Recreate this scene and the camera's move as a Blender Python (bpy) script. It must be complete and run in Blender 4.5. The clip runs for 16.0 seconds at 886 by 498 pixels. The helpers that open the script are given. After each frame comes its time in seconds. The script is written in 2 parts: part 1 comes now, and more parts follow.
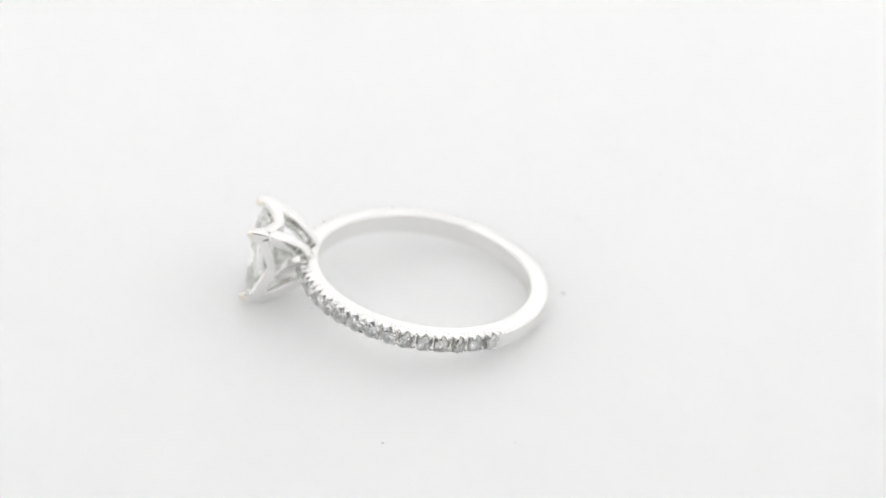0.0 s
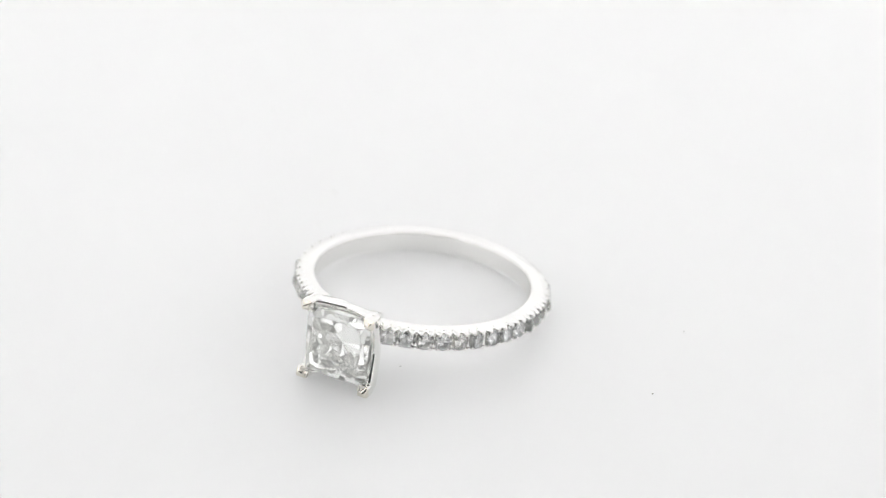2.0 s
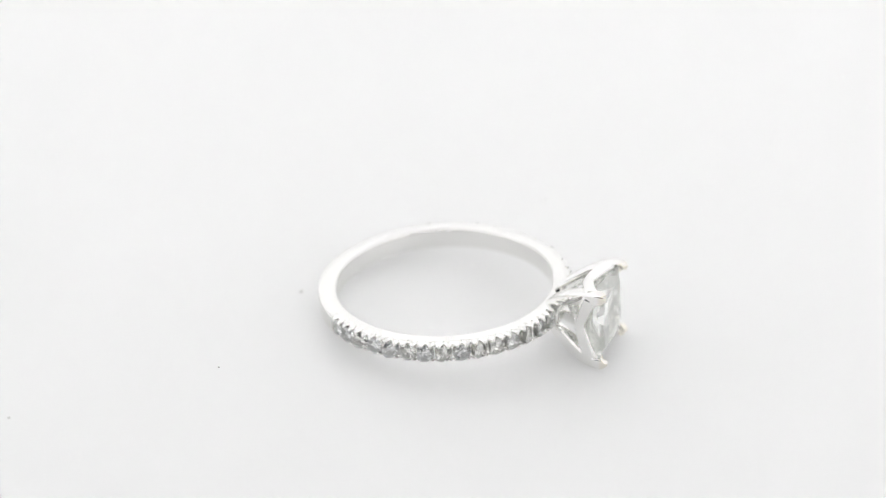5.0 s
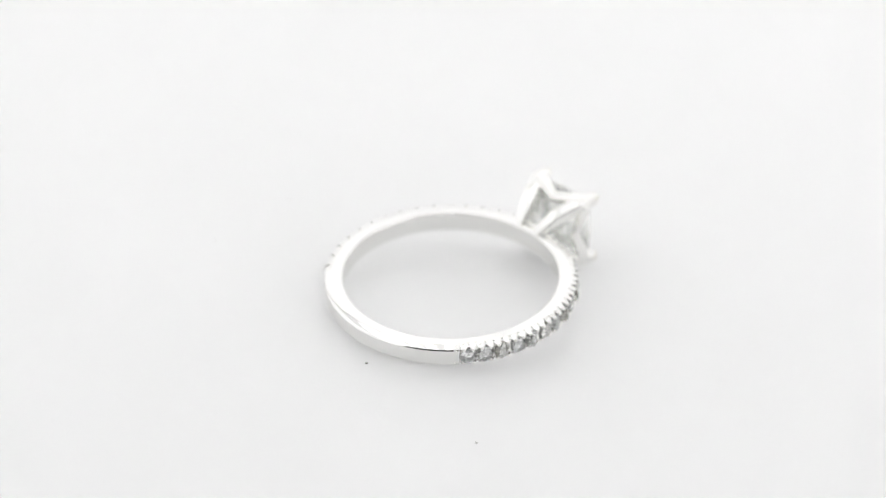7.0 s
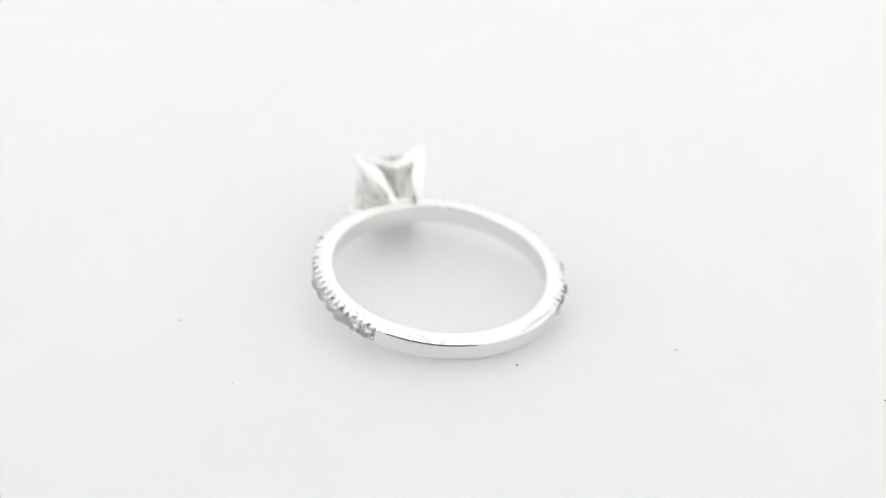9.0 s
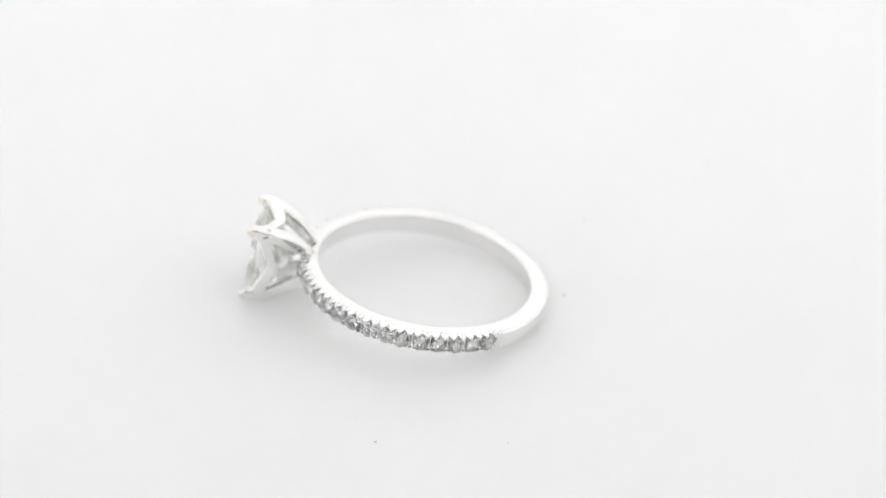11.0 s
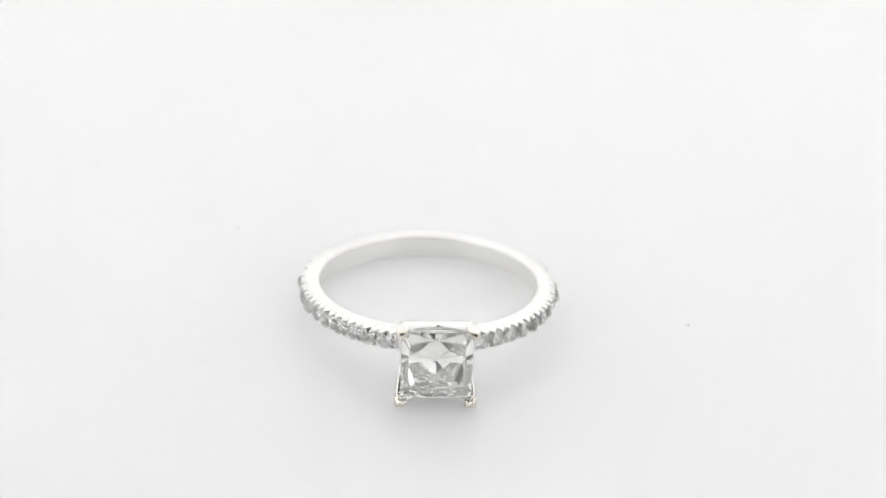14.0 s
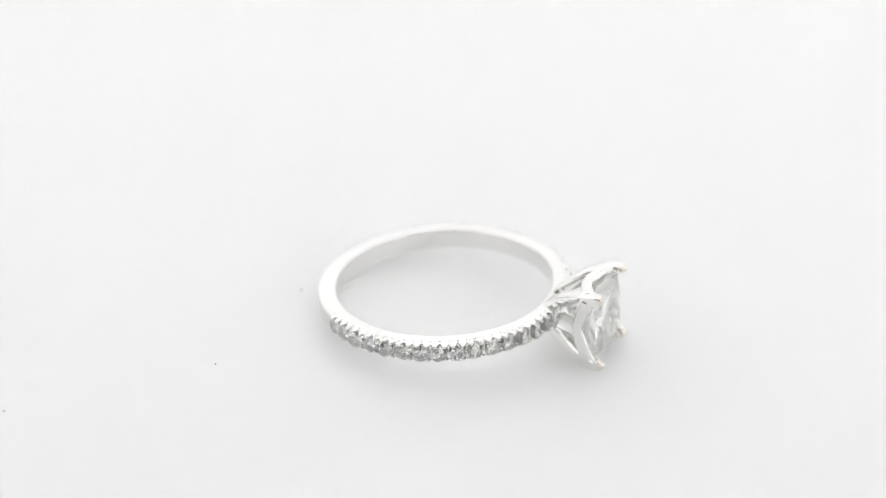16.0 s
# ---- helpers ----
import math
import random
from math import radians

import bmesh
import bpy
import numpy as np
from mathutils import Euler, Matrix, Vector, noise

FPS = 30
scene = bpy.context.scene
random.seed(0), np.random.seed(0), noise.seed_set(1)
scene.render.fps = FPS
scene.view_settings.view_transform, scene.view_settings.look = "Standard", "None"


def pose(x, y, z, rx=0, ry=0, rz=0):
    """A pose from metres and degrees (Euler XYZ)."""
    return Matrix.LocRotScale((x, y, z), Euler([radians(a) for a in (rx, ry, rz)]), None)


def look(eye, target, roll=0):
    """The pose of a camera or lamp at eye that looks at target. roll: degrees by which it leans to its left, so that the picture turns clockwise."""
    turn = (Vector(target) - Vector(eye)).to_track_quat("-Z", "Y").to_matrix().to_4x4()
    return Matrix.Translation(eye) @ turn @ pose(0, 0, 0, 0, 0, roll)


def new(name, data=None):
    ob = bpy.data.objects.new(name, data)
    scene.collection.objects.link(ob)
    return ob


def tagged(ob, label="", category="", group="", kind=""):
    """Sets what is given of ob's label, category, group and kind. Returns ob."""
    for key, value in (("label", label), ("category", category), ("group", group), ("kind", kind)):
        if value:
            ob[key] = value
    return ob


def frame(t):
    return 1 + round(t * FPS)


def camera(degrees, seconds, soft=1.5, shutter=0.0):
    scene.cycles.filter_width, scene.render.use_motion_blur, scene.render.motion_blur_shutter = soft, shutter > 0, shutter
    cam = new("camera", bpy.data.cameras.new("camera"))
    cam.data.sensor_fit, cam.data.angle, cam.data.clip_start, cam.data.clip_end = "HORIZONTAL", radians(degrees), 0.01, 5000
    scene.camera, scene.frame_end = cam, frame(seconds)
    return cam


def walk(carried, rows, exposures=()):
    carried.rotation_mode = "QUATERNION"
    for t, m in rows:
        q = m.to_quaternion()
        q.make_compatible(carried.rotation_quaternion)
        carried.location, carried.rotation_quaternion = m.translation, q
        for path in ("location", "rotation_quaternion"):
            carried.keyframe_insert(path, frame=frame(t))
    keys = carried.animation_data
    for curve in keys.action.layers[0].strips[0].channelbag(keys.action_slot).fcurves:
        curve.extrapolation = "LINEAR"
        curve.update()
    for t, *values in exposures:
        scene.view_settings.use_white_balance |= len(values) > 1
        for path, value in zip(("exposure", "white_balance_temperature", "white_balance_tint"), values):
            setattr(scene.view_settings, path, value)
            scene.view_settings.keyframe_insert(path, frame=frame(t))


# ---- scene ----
# ---- camera ----
MM = 0.001
cam = camera(21.61, 16.0, soft=1.25)
EYE = (0.0, -0.15246, 0.09193)
VIEW = look(EYE, (0.000389, 0.002125, 0.00362), 3.78)
walk(cam, [(0.0, VIEW), (16.0, VIEW)])
cam.data.dof.use_dof = True
cam.data.dof.focus_distance = 0.1675
cam.data.dof.aperture_fstop = 20.0

TURN = 32.589        # degrees a second, the turntable's speed
RATE = math.radians(TURN)

# ---- light: a white photo tent with light bars in its roof and added fill lamps, open to a dim room in front ----
scene.view_settings.exposure = -1.785
scene.cycles.diffuse_bounces = 12
scene.cycles.caustics_reflective, scene.cycles.caustics_refractive = True, True
scene.cycles.max_bounces, scene.cycles.transmission_bounces, scene.cycles.glossy_bounces = 32, 32, 16
world = bpy.data.worlds.new("dim_room")
scene.world = world
world.use_nodes = True
world.node_tree.nodes["Background"].inputs[0].default_value = (0.9, 0.95, 1.0, 1)
world.node_tree.nodes["Background"].inputs[1].default_value = 0.05


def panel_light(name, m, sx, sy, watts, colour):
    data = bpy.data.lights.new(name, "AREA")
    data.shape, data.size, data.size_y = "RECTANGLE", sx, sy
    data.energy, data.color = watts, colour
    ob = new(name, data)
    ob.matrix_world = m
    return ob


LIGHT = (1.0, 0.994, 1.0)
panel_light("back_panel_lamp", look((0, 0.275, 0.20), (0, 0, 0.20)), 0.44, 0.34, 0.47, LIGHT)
# Side and front lamps are added fill that weakens the ring's shadows.
panel_light("side_fill_lamp", look((-0.255, 0.05, 0.20), (0, 0.05, 0.20)), 0.40, 0.34, 0.43, LIGHT)
panel_light("side_fill_lamp", look((0.255, 0.05, 0.20), (0, 0.05, 0.20)), 0.40, 0.34, 0.43, LIGHT)
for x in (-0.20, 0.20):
    panel_light("front_fill_lamp", look((x, -0.165, 0.20), (x, 0, 0.20)), 0.10, 0.34, 0.11, LIGHT)


# ---- materials ----
def material(name):
    mat = bpy.data.materials.new(name)
    mat.use_nodes = True
    nt = mat.node_tree
    return mat, nt, nt.nodes["Principled BSDF"]


def node(nt, kind, **values):
    n = nt.nodes.new(kind)
    for key, value in values.items():
        n.inputs[key.replace("_", " ")].default_value = value
    return n


def grain(nt, scale, low, high, detail=4.0):
    """Noise in object space, from low to high."""
    co = nt.nodes.new("ShaderNodeTexCoord")
    tex = node(nt, "ShaderNodeTexNoise", Scale=scale, Detail=detail)
    nt.links.new(co.outputs["Object"], tex.inputs["Vector"])
    ramp = nt.nodes.new("ShaderNodeMapRange")
    ramp.inputs[3].default_value, ramp.inputs[4].default_value = low, high
    nt.links.new(tex.outputs["Fac"], ramp.inputs[0])
    return tex, ramp


def matte_white(name, base, rough, scale, relief):
    mat, nt, bsdf = material(name)
    tex, fine = grain(nt, scale, rough - 0.06, rough + 0.06)
    nt.links.new(fine.outputs[0], bsdf.inputs["Roughness"])
    _, broad = grain(nt, scale * 0.02, 0.0, 1.0, 2.0)
    mix = nt.nodes.new("ShaderNodeMix")
    mix.data_type = "RGBA"
    mix.inputs[6].default_value = (base * 0.985, base * 0.985, base * 0.98, 1)
    mix.inputs[7].default_value = (base, base, base, 1)
    nt.links.new(broad.outputs[0], mix.inputs[0])
    nt.links.new(mix.outputs[2], bsdf.inputs["Base Color"])
    bump = node(nt, "ShaderNodeBump", Strength=relief, Distance=0.00005)
    nt.links.new(tex.outputs["Fac"], bump.inputs["Height"])
    nt.links.new(bump.outputs[0], bsdf.inputs["Normal"])
    return mat


def white_gold(name, worn=None):
    """worn: the height along the setting, in metres, above which the white plating has worn to warmer gold."""
    mat, nt, bsdf = material(name)
    bsdf.inputs["Metallic"].default_value = 1.0
    tex, wear = grain(nt, 900.0, 0.01, 0.04)
    nt.links.new(wear.outputs[0], bsdf.inputs["Roughness"])
    _, tone = grain(nt, 250.0, 0.0, 1.0)
    mix = nt.nodes.new("ShaderNodeMix")
    mix.data_type = "RGBA"
    mix.inputs[6].default_value = (0.84, 0.837, 0.82, 1)
    mix.inputs[7].default_value = (0.89, 0.887, 0.87, 1)
    nt.links.new(tone.outputs[0], mix.inputs[0])
    colour = mix
    if worn:
        co = nt.nodes.new("ShaderNodeTexCoord")
        axes = nt.nodes.new("ShaderNodeSeparateXYZ")
        nt.links.new(co.outputs["Object"], axes.inputs[0])
        ramp = nt.nodes.new("ShaderNodeMapRange")
        ramp.inputs[1].default_value, ramp.inputs[2].default_value = worn - 0.0001, worn + 0.0002
        nt.links.new(axes.outputs[0], ramp.inputs[0])
        colour = nt.nodes.new("ShaderNodeMix")
        colour.data_type = "RGBA"
        colour.inputs[7].default_value = (0.80, 0.77, 0.70, 1)
        nt.links.new(ramp.outputs[0], colour.inputs[0])
        nt.links.new(mix.outputs[2], colour.inputs[6])
    nt.links.new(colour.outputs[2], bsdf.inputs["Base Color"])
    bump = node(nt, "ShaderNodeBump", Strength=0.06, Distance=0.00003)
    nt.links.new(tex.outputs["Fac"], bump.inputs["Height"])
    nt.links.new(bump.outputs[0], bsdf.inputs["Normal"])
    return mat


def diamond(name, cool, warm):
    """Clear stone; cool and warm: the two tints between which single stones differ, in place of coloured
    sparkle.
    """
    mat, nt, bsdf = material(name)
    nt.nodes.remove(bsdf)
    each = nt.nodes.new("ShaderNodeObjectInfo")
    ramp = nt.nodes.new("ShaderNodeValToRGB")
    ramp.color_ramp.elements[0].color = (*cool, 1)
    ramp.color_ramp.elements[1].color = (*warm, 1)
    nt.links.new(each.outputs["Random"], ramp.inputs[0])
    glass = node(nt, "ShaderNodeBsdfGlass", Roughness=0.0, IOR=2.417)
    nt.links.new(ramp.outputs[0], glass.inputs["Color"])
    nt.links.new(glass.outputs[0], nt.nodes["Material Output"].inputs[0])
    return mat


def plain(name, colour, rough):
    mat, nt, bsdf = material(name)
    _, ramp = grain(nt, 20000.0, 0.6, 1.2)
    mul = nt.nodes.new("ShaderNodeVectorMath")
    mul.operation = "SCALE"
    mul.inputs[0].default_value = colour
    nt.links.new(ramp.outputs[0], mul.inputs["Scale"])
    nt.links.new(mul.outputs[0], bsdf.inputs["Base Color"])
    bsdf.inputs["Roughness"].default_value = rough
    return mat


GOLD = white_gold("polished_white_gold")
WORN_GOLD = white_gold("white_gold_worn_at_the_tip", 0.01305)
DIAMOND = diamond("diamond", (0.992, 0.994, 0.99), (0.994, 0.996, 0.992))
# Small stones greyed: the shade among the metal is put into their tint.
SHADED_MELEE = diamond("shaded_small_diamond", (0.945, 0.948, 0.950), (0.965, 0.964, 0.958))
PLATTER = matte_white("white_acrylic", 0.96, 0.42, 4000.0, 0.15)
milky = PLATTER.node_tree.nodes["Principled BSDF"]
milky.inputs["Subsurface Weight"].default_value = 0.75
milky.inputs["Subsurface Radius"].default_value = (1.0, 1.0, 1.0)
milky.inputs["Subsurface Scale"].default_value = 0.025
FABRIC = matte_white("white_fabric", 0.90, 0.8, 1500.0, 0.4)
DUST = plain("grey_dust", (0.34, 0.33, 0.30), 0.9)


# ---- building helpers ----
def mesh_of(bm, name, mat, smooth):
    bmesh.ops.recalc_face_normals(bm, faces=bm.faces)
    data = bpy.data.meshes.new(name)
    bm.to_mesh(data)
    bm.free()
    data.materials.append(mat)
    if smooth:
        data.shade_smooth()
    return data


def part(name, bm, mat, parent, label="", smooth=True):
    ob = new(name, mesh_of(bm, name, mat, smooth))
    ob.parent = parent
    return tagged(ob, label)


def slab(name, size, centre, mat):
    bm = bmesh.new()
    bmesh.ops.create_cube(bm, size=1, matrix=Matrix.Translation(centre) @ Matrix.Diagonal((*size, 1)))
    bmesh.ops.bevel(bm, geom=bm.edges[:], offset=0.002, segments=2, affect="EDGES")
    ob = new(name, mesh_of(bm, name, mat, False))
    return tagged(ob, "white fabric panel of a photo tent", kind="structure")


# ---- the tent ----
slab("floor", (0.52, 0.66, 0.01), (0, -0.04, -0.019), FABRIC)
slab("wall_back", (0.52, 0.01, 0.42), (0, 0.285, 0.196), FABRIC)
slab("wall_left", (0.01, 0.56, 0.42), (-0.265, 0.0, 0.196), FABRIC)
slab("wall_right", (0.01, 0.56, 0.42), (0.265, 0.0, 0.196), FABRIC)
slab("ceiling", (0.54, 0.57, 0.01), (0, 0.005, 0.411), FABRIC)
# the front has an opening for the lens
slab("wall_front", (0.12, 0.01, 0.42), (-0.20, -0.175, 0.196), FABRIC)
slab("wall_front", (0.12, 0.01, 0.42), (0.20, -0.175, 0.196), FABRIC)
slab("wall_front", (0.28, 0.01, 0.096), (0, -0.175, 0.358), FABRIC)
slab("wall_front", (0.28, 0.01, 0.055), (0, -0.175, 0.0135), FABRIC)


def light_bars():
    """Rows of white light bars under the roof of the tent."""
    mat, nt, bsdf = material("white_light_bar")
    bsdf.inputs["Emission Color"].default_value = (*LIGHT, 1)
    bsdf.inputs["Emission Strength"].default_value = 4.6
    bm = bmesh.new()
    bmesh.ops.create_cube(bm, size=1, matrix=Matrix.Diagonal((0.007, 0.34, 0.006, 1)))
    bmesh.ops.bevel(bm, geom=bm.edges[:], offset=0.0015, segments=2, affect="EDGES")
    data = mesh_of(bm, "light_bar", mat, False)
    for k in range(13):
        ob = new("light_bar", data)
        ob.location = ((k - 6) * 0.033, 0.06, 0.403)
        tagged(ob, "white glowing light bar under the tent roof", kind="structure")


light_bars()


def build_turntable():
    bm = bmesh.new()
    bmesh.ops.create_cone(bm, cap_ends=True, segments=128, radius1=0.12, radius2=0.12, depth=0.014)
    bmesh.ops.translate(bm, verts=bm.verts, vec=(0, 0, -0.007))
    rim = [e for e in bm.edges if abs(e.verts[0].co.z - e.verts[1].co.z) < 1e-6]
    bmesh.ops.bevel(bm, geom=rim, offset=0.001, segments=3, affect="EDGES")
    ob = new("turntable", mesh_of(bm, "turntable", PLATTER, False))
    return tagged(ob, "round white turntable platter with a smooth satin top", "turntable")


# ---- the ring ----
RI, RO = 8.25, 9.60        # millimetres
HALF = 0.83    # half the band's height
FIRST, PITCH, COUNT = 13.4, 8.1, 15
PAVE_END = FIRST + PITCH * (COUNT - 0.5)


def smooth_step(a, b, x):
    t = min(1.0, max(0.0, (x - a) / (b - a)))
    return t * t * (3 - 2 * t)


ROUND = [math.radians(15 * k) for k in range(7)]    # the rounded inner edge


# how far the outer face falls back at each height: an upright face, a crisp edge, a shallow slope to the rim
SLOPE = ((0.0, 0.0), (0.575, 0.0), (0.582, 0.004), (0.660, 0.060), (0.668, 0.072), (0.71, 0.18), (0.76, 0.34), (0.80, 0.47), (HALF, 0.62))


def fall(h):
    for (a, p), (b, q) in zip(SLOPE, SLOPE[1:]):
        if h <= b:
            return p + (q - p) * (h - a) / (b - a)
    return SLOPE[-1][1]


def band_mesh():
    bm = bmesh.new()
    steps = 1440
    up = [0.0, 0.13, 0.25, 0.36, 0.44, 0.50, 0.54, 0.575, 0.582, 0.62, 0.660, 0.668, 0.69, 0.71, 0.735, 0.76, 0.80, HALF]
    levels = [-z for z in up[:0:-1]] + up
    half_pitch = PITCH * 0.5 * 0.1676
    rings = []
    for i in range(steps):
        deg = -180 + 360 * i / steps
        side = abs(deg)
        k = min(COUNT - 1, max(0, round((side - FIRST) / PITCH)))
        arc = math.radians(side - (FIRST + PITCH * k)) * RO
        # the claws' teeth: a gap over each stone and one between two stones
        gap = math.exp(-(arc / 0.15) ** 4) + math.exp(-((abs(arc) - half_pitch) / 0.11) ** 4)
        loop = [(RI + 0.18 * (1 - math.cos(a)), -HALF + 0.12 * (1 - math.sin(a))) for a in ROUND]
        for z in levels:
            h = abs(z)
            r = RO - fall(h)
            if side < 7:
                r -= 0.2
            elif side < PAVE_END:
                rho = math.hypot(arc, z)
                r -= 0.30 * smooth_step(0.60, 0.52, h)
                r -= 0.56 * max(0.0, 1 - (rho / 0.67) ** 2)
                r -= 0.27 * gap * smooth_step(0.50, 0.58, h) * smooth_step(0.83, 0.72, h)
            loop.append((r, z))
        loop += [(r, -z) for r, z in loop[len(ROUND) - 1::-1]] + [(RI - 0.01, 0.25), (RI - 0.015, 0.0), (RI - 0.01, -0.25)]
        a = math.radians(deg)
        rings.append([bm.verts.new((r * math.cos(a) * MM, r * math.sin(a) * MM, z * MM)) for r, z in loop])
    n = len(rings[0])
    for i in range(steps):
        p, q = rings[i], rings[(i + 1) % steps]
        for j in range(n):
            bm.faces.new((p[j], p[(j + 1) % n], q[(j + 1) % n], q[j]))
    return bm


def cut_gem(size, planes):
    """A block cut down to the facets n . p = d."""
    bm = bmesh.new()
    bmesh.ops.create_cube(bm, size=size)
    for n, d in planes:
        n = Vector(n).normalized()
        bmesh.ops.bisect_plane(bm, geom=bm.verts[:] + bm.edges[:] + bm.faces[:], dist=1e-6, plane_co=n * d, plane_no=n, clear_outer=True)
        rim = [e for e in bm.edges if e.is_boundary]
        if rim:
            bmesh.ops.contextual_create(bm, geom=rim)
    bmesh.ops.scale(bm, vec=(MM, MM, MM), verts=bm.verts)
    return bm


def facet(theta, alpha, up):
    t, a = math.radians(theta), math.radians(alpha)
    return Vector((math.sin(t) * math.cos(a), math.sin(t) * math.sin(a), math.cos(t) * up))


def through_point(n, p):
    return n, n.dot(Vector(p))


def princess_gem(w, crown, depth):
    """A square stone: each chevron facet runs out into a corner."""
    planes = [((0, 0, 1), crown)]
    for k in range(4):
        q = 90 * k
        turn = Matrix.Rotation(math.radians(q), 3, "Z")
        planes.append((facet(90, q, 1), w))
        for s in (-1, 1):
            corner = turn @ Vector((w, w * s, 0))
            planes.append(through_point(facet(36, q + 5 * s, 1), corner + Vector((0, 0, 0.06))))
            planes.append(through_point(facet(24, q + 20 * s, 1), corner * 0.90 + Vector((0, 0, 0.30))))
            for row, (theta, alpha) in enumerate(((64, 2), (58, 6), (52.5, 10), (47.5, 14.5), (43.5, 19.5))):
                planes.append(through_point(facet(theta, q + alpha * s, -1), corner - Vector((0, 0, 0.05 + 0.015 * row))))
            planes.append(through_point(facet(39.5, q + 25 * s, -1), (0, 0, -depth)))
    for k in range(4):
        planes.append((facet(90, 45 + 90 * k, 1), w * 1.385))
    return cut_gem(8, planes)


def brilliant_gem(r):
    planes = [((0, 0, 1), r * 0.30)]
    for k in range(16):
        planes.append((facet(90, 22.5 * k, 1), r))
        planes.append(through_point(facet(41, 11.25 + 22.5 * k, 1), facet(90, 11.25 + 22.5 * k, 1) * r + Vector((0, 0, 0.03))))
        planes.append(through_point(facet(42.5, 11.25 + 22.5 * k, -1), facet(90, 11.25 + 22.5 * k, 1) * r - Vector((0, 0, 0.03))))
    for k in range(8):
        planes.append(through_point(facet(33, 45 * k, 1), facet(90, 45 * k, 1) * r + Vector((0, 0, 0.03))))
        planes.append(through_point(facet(40.5, 45 * k, -1), (0, 0, -0.82 * r)))
        planes.append(through_point(facet(22, 22.5 + 45 * k, 1), facet(90, 22.5 + 45 * k, 1) * r * 0.57 + Vector((0, 0, r * 0.30))))
    return cut_gem(4, planes)


def curve_points(points, per=8):
    """A smooth line through the points, each with its half sizes."""
    pts = [np.array(p, float) for p in points]
    pts = [2 * pts[0] - pts[1]] + pts + [2 * pts[-1] - pts[-2]]
    out = []
    for i in range(1, len(pts) - 2):
        a, b, c, d = pts[i - 1:i + 3]
        for s in range(per):
            t = s / per
            out.append(0.5 * ((2 * b) + (c - a) * t + (2 * a - 5 * b + 4 * c - d) * t * t + (3 * b - a - 3 * c + d) * t ** 3))
    out.append(pts[-2])
    return out


def bar(bm, points, side, per=8, power=0.6, seg=12):
    """A rounded bar along x, y, z with half sizes (across, thick); side: the direction of its width."""
    line = curve_points(points, per)
    rows = []
    for i, p in enumerate(line):
        a, b = line[max(0, i - 1)], line[min(len(line) - 1, i + 1)]
        way = Vector((b - a)[:3]).normalized()
        u = Vector(side)
        u = (u - way * u.dot(way)).normalized()
        v = way.cross(u)
        row = []
        for k in range(seg):
            t = 2 * math.pi * k / seg
            c, s = math.cos(t), math.sin(t)
            x = math.copysign(abs(c) ** power, c) * p[3]
            y = math.copysign(abs(s) ** power, s) * p[4]
            row.append(bm.verts.new((Vector(p[:3]) + u * x + v * y) * MM))
        rows.append(row)
    for p, q in zip(rows, rows[1:]):
        for k in range(seg):
            bm.faces.new((p[k], p[(k + 1) % seg], q[(k + 1) % seg], q[k]))
    bm.faces.new(rows[0])
    bm.faces.new(rows[-1][::-1])


def prong_mesh(y, z):
    bm = bmesh.new()
    top = 2.60 if z > 0 else 2.74
    bar(bm, [(8.45, y * 0.86, z * 0.66, 0.22, 0.18), (9.2, y * 1.14, z * 1.16, 0.42, 0.40), (10.4, y * 1.60, z * 1.86, 0.54, 0.50),
             (11.6, y * 2.12, z * (top - 0.26), 0.54, 0.49), (12.5, y * 2.45, z * (top - 0.04), 0.48, 0.44), (12.95, y * 2.51, z * top, 0.46, 0.43),
             (13.16, y * 2.50, z * (top - 0.01), 0.45, 0.42), (13.25, y * 2.47, z * (top - 0.04), 0.39, 0.36), (13.28, y * 2.40, z * (top - 0.10), 0.24, 0.22), (13.28, y * 2.36, z * (top - 0.14), 0.06, 0.05)], (0, 1, 0), power=0.36, seg=20)
    return bm


def chevron_mesh(axis, sign):
    """The V between two prongs of one side: its point towards the band."""
    bm = bmesh.new()
    pts = []
    for s, x, out in ((-2.36, 12.46, 2.48), (-1.6, 12.10, 2.38), (-0.8, 11.74, 2.26), (0, 11.48, 2.16), (0.8, 11.74, 2.26), (1.6, 12.10, 2.38), (2.36, 12.46, 2.48)):
        y, z = (s, sign * (out + 0.34)) if axis == "z" else (sign * (out + 0.18), s * 1.07)
        pts.append((x - 0.05 * abs(s), y, z, 0.40 + 0.06 * abs(s), 0.27))
    bar(bm, pts, (1, 0, 0), per=4)
    return bm


def bead_mesh():
    bm = bmesh.new()
    bmesh.ops.create_uvsphere(bm, u_segments=10, v_segments=6, radius=1.0)
    bmesh.ops.scale(bm, vec=(0.21 * MM, 0.165 * MM, 0.15 * MM), verts=bm.verts)
    return mesh_of(bm, "bead", GOLD, True)


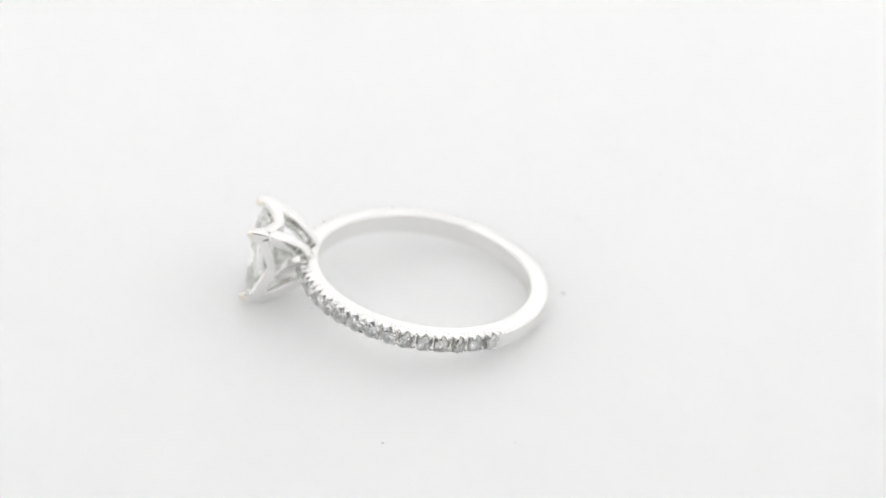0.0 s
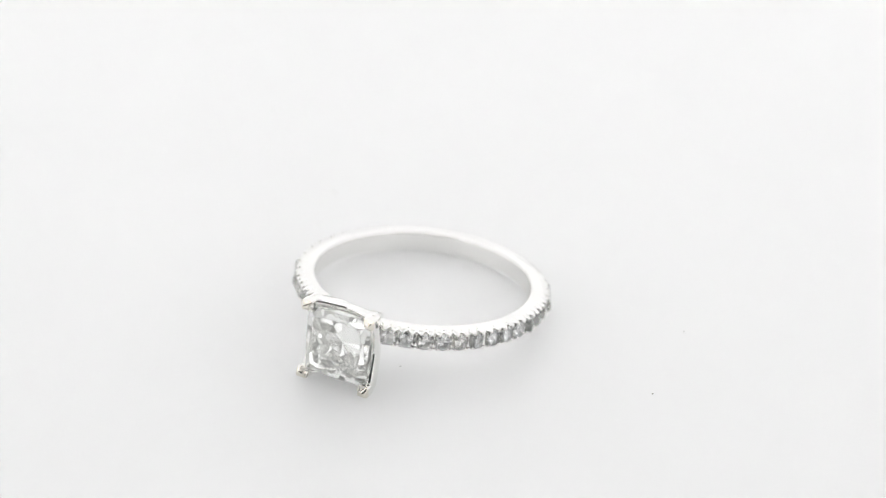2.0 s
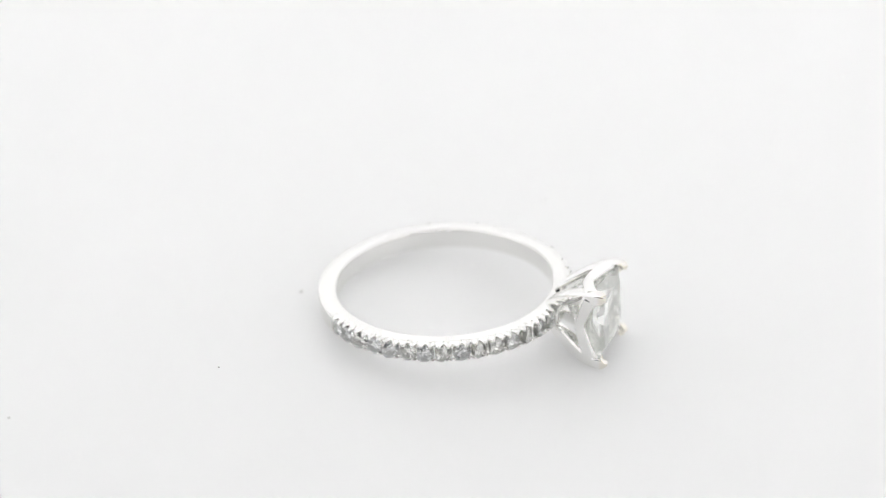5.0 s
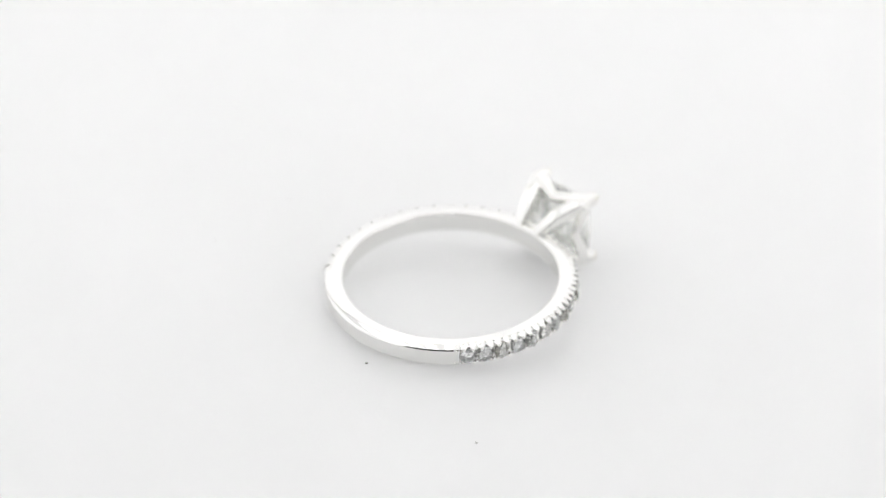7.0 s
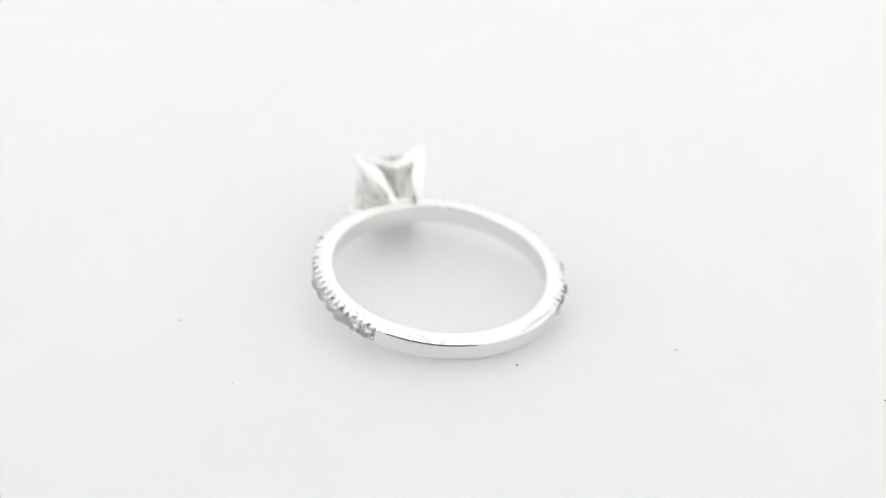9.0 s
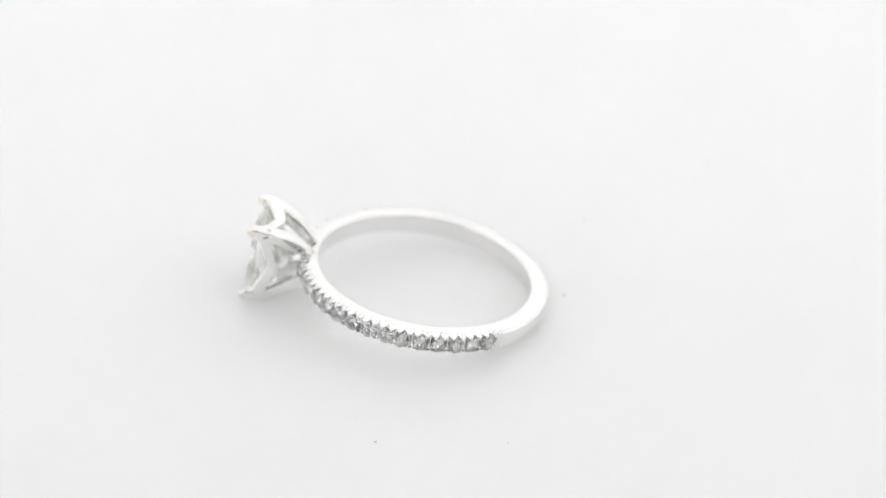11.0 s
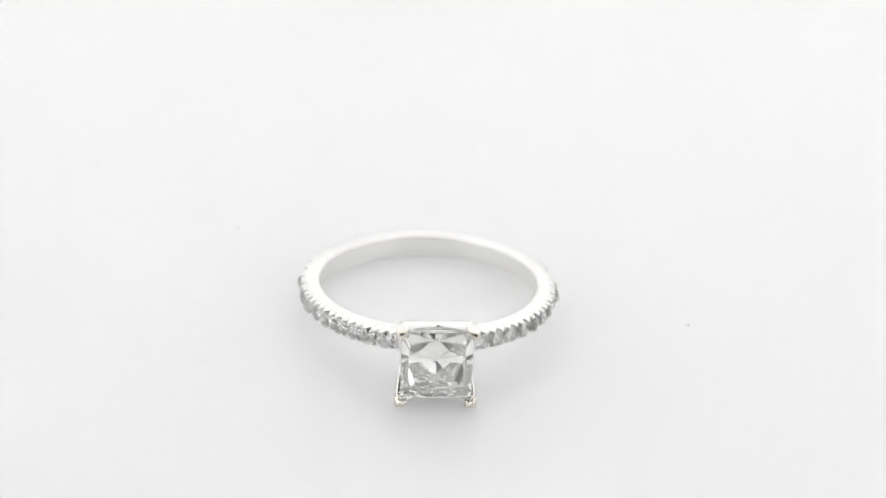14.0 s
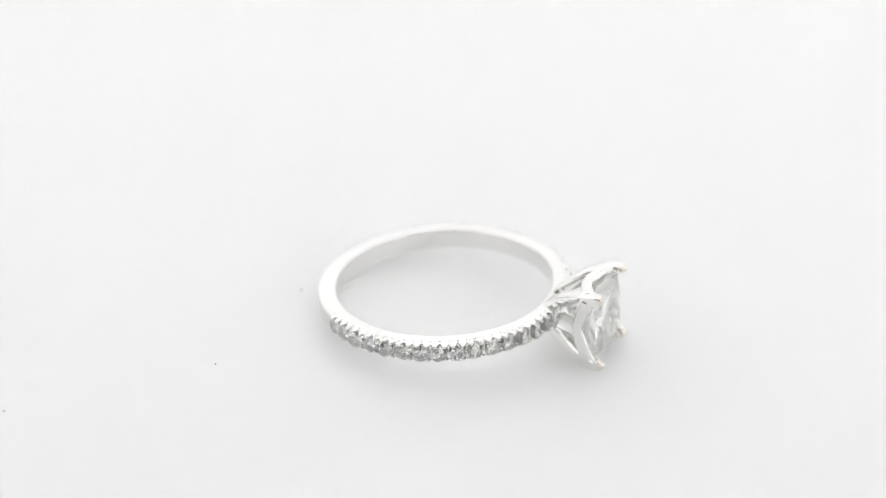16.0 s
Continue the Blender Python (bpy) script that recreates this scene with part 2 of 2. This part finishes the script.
def build_ring():
    ring = tagged(new("diamond_ring"), "white gold ring with square diamond, lying on its side", "ring")
    part("band", band_mesh(), GOLD, ring, "slim white gold band, plain at the back")
    head = part("setting", setting_base(), GOLD, ring, "four-pronged white gold setting")
    for y in (-1, 1):
        for z in (-1, 1):
            part("prong", prong_mesh(y, z), WORN_GOLD, head, "white gold prong, its plating worn at the tip")
    for axis in "yz":
        for sign in (-1, 1):
            part("gallery_bar", chevron_mesh(axis, sign), GOLD, head)
    stone = part("centre_diamond", princess_gem(2.56, 0.56, 2.92), DIAMOND, ring, "clear princess-cut diamond", smooth=False)
    stone.matrix_local = pose(12.70 * MM, 0, 0.0, 0, 90, 0)
    gem = mesh_of(brilliant_gem(0.645), "pave_diamond", SHADED_MELEE, False)
    bead = bead_mesh()
    rng = random.Random(4)
    for sign in (-1, 1):
        for k in range(COUNT):
            a = sign * (FIRST + PITCH * k)
            ob = new("pave_diamond", gem)
            ob.parent = ring
            ob.matrix_local = pose(0, 0, 0, 0, 0, a) @ pose((RO - 0.12) * MM, 0, 0, rng.uniform(-3, 3), 90 + rng.uniform(-3, 3), rng.uniform(0, 45))
        for k in range(COUNT + 1):
            a = sign * (FIRST + PITCH * (k - 0.5))
            for z in (-1, 1):
                for s in (-1, 1):
                    ob = new("bead", bead)
                    ob.parent = ring
                    ob.matrix_local = pose(0, 0, 0, 0, 0, a + 2.0 * s) @ pose((RO - 0.14) * MM, 0, z * 0.57 * MM, 0, z * 14 + rng.uniform(-4, 4), 0)
    return ring


def setting_base():
    bm = bmesh.new()
    bar(bm, [(9.15, -1.35, 0, 0.36, 0.84), (9.2, -0.6, 0, 0.38, 0.86), (9.2, 0, 0, 0.38, 0.87), (9.2, 0.6, 0, 0.38, 0.86), (9.15, 1.35, 0, 0.36, 0.84)], (1, 0, 0), per=4)
    return bm


def build_speck(size, seed):
    bm = bmesh.new()
    bmesh.ops.create_icosphere(bm, subdivisions=2, radius=size * MM)
    for v in bm.verts:
        v.co *= 1 + 0.5 * noise.noise(v.co * 9000 + Vector((seed, 0, 0)))
        v.co.z *= 0.5
    low = min(v.co.z for v in bm.verts)
    bmesh.ops.translate(bm, verts=bm.verts, vec=(0, 0, -low))
    ob = new("dust_speck", mesh_of(bm, "dust_speck", DUST, True))
    return tagged(ob, "tiny dark dust speck on the white turntable", "dust", "dust on the turntable")


TURNTABLE = build_turntable()
RING = build_ring()
SPECKS = [(build_speck(size, seed), x, y) for seed, (x, y, size) in enumerate((
    (9.94, 2.64, 0.10), (-9.28, -1.90, 0.05), (11.4, 15.0, 0.08), (-2.96, -19.25, 0.07), (22.1, 26.8, 0.08), (6.28, -18.1, 0.05)))]

# the ring leans on its two lower prongs and the back of its band
RING_REST = pose(-0.98 * MM, 0.655 * MM, 1.825 * MM, 0, 0, 178.26) @ pose(0, 0, 0, 0, -6.05, 0) @ pose(0, 0, 0, 0.7, 0, 0)


def motions():
    times = [0.5 * k for k in range(33)]
    spin = {t: pose(0, 0, 0, 0, 0, TURN * t) for t in times}
    walk(TURNTABLE, [(t, spin[t]) for t in times])
    walk(RING, [(t, spin[t] @ RING_REST) for t in times])
    for speck, x, y in SPECKS:
        walk(speck, [(t, spin[t] @ pose(x * MM, y * MM, 0)) for t in times])


motions()
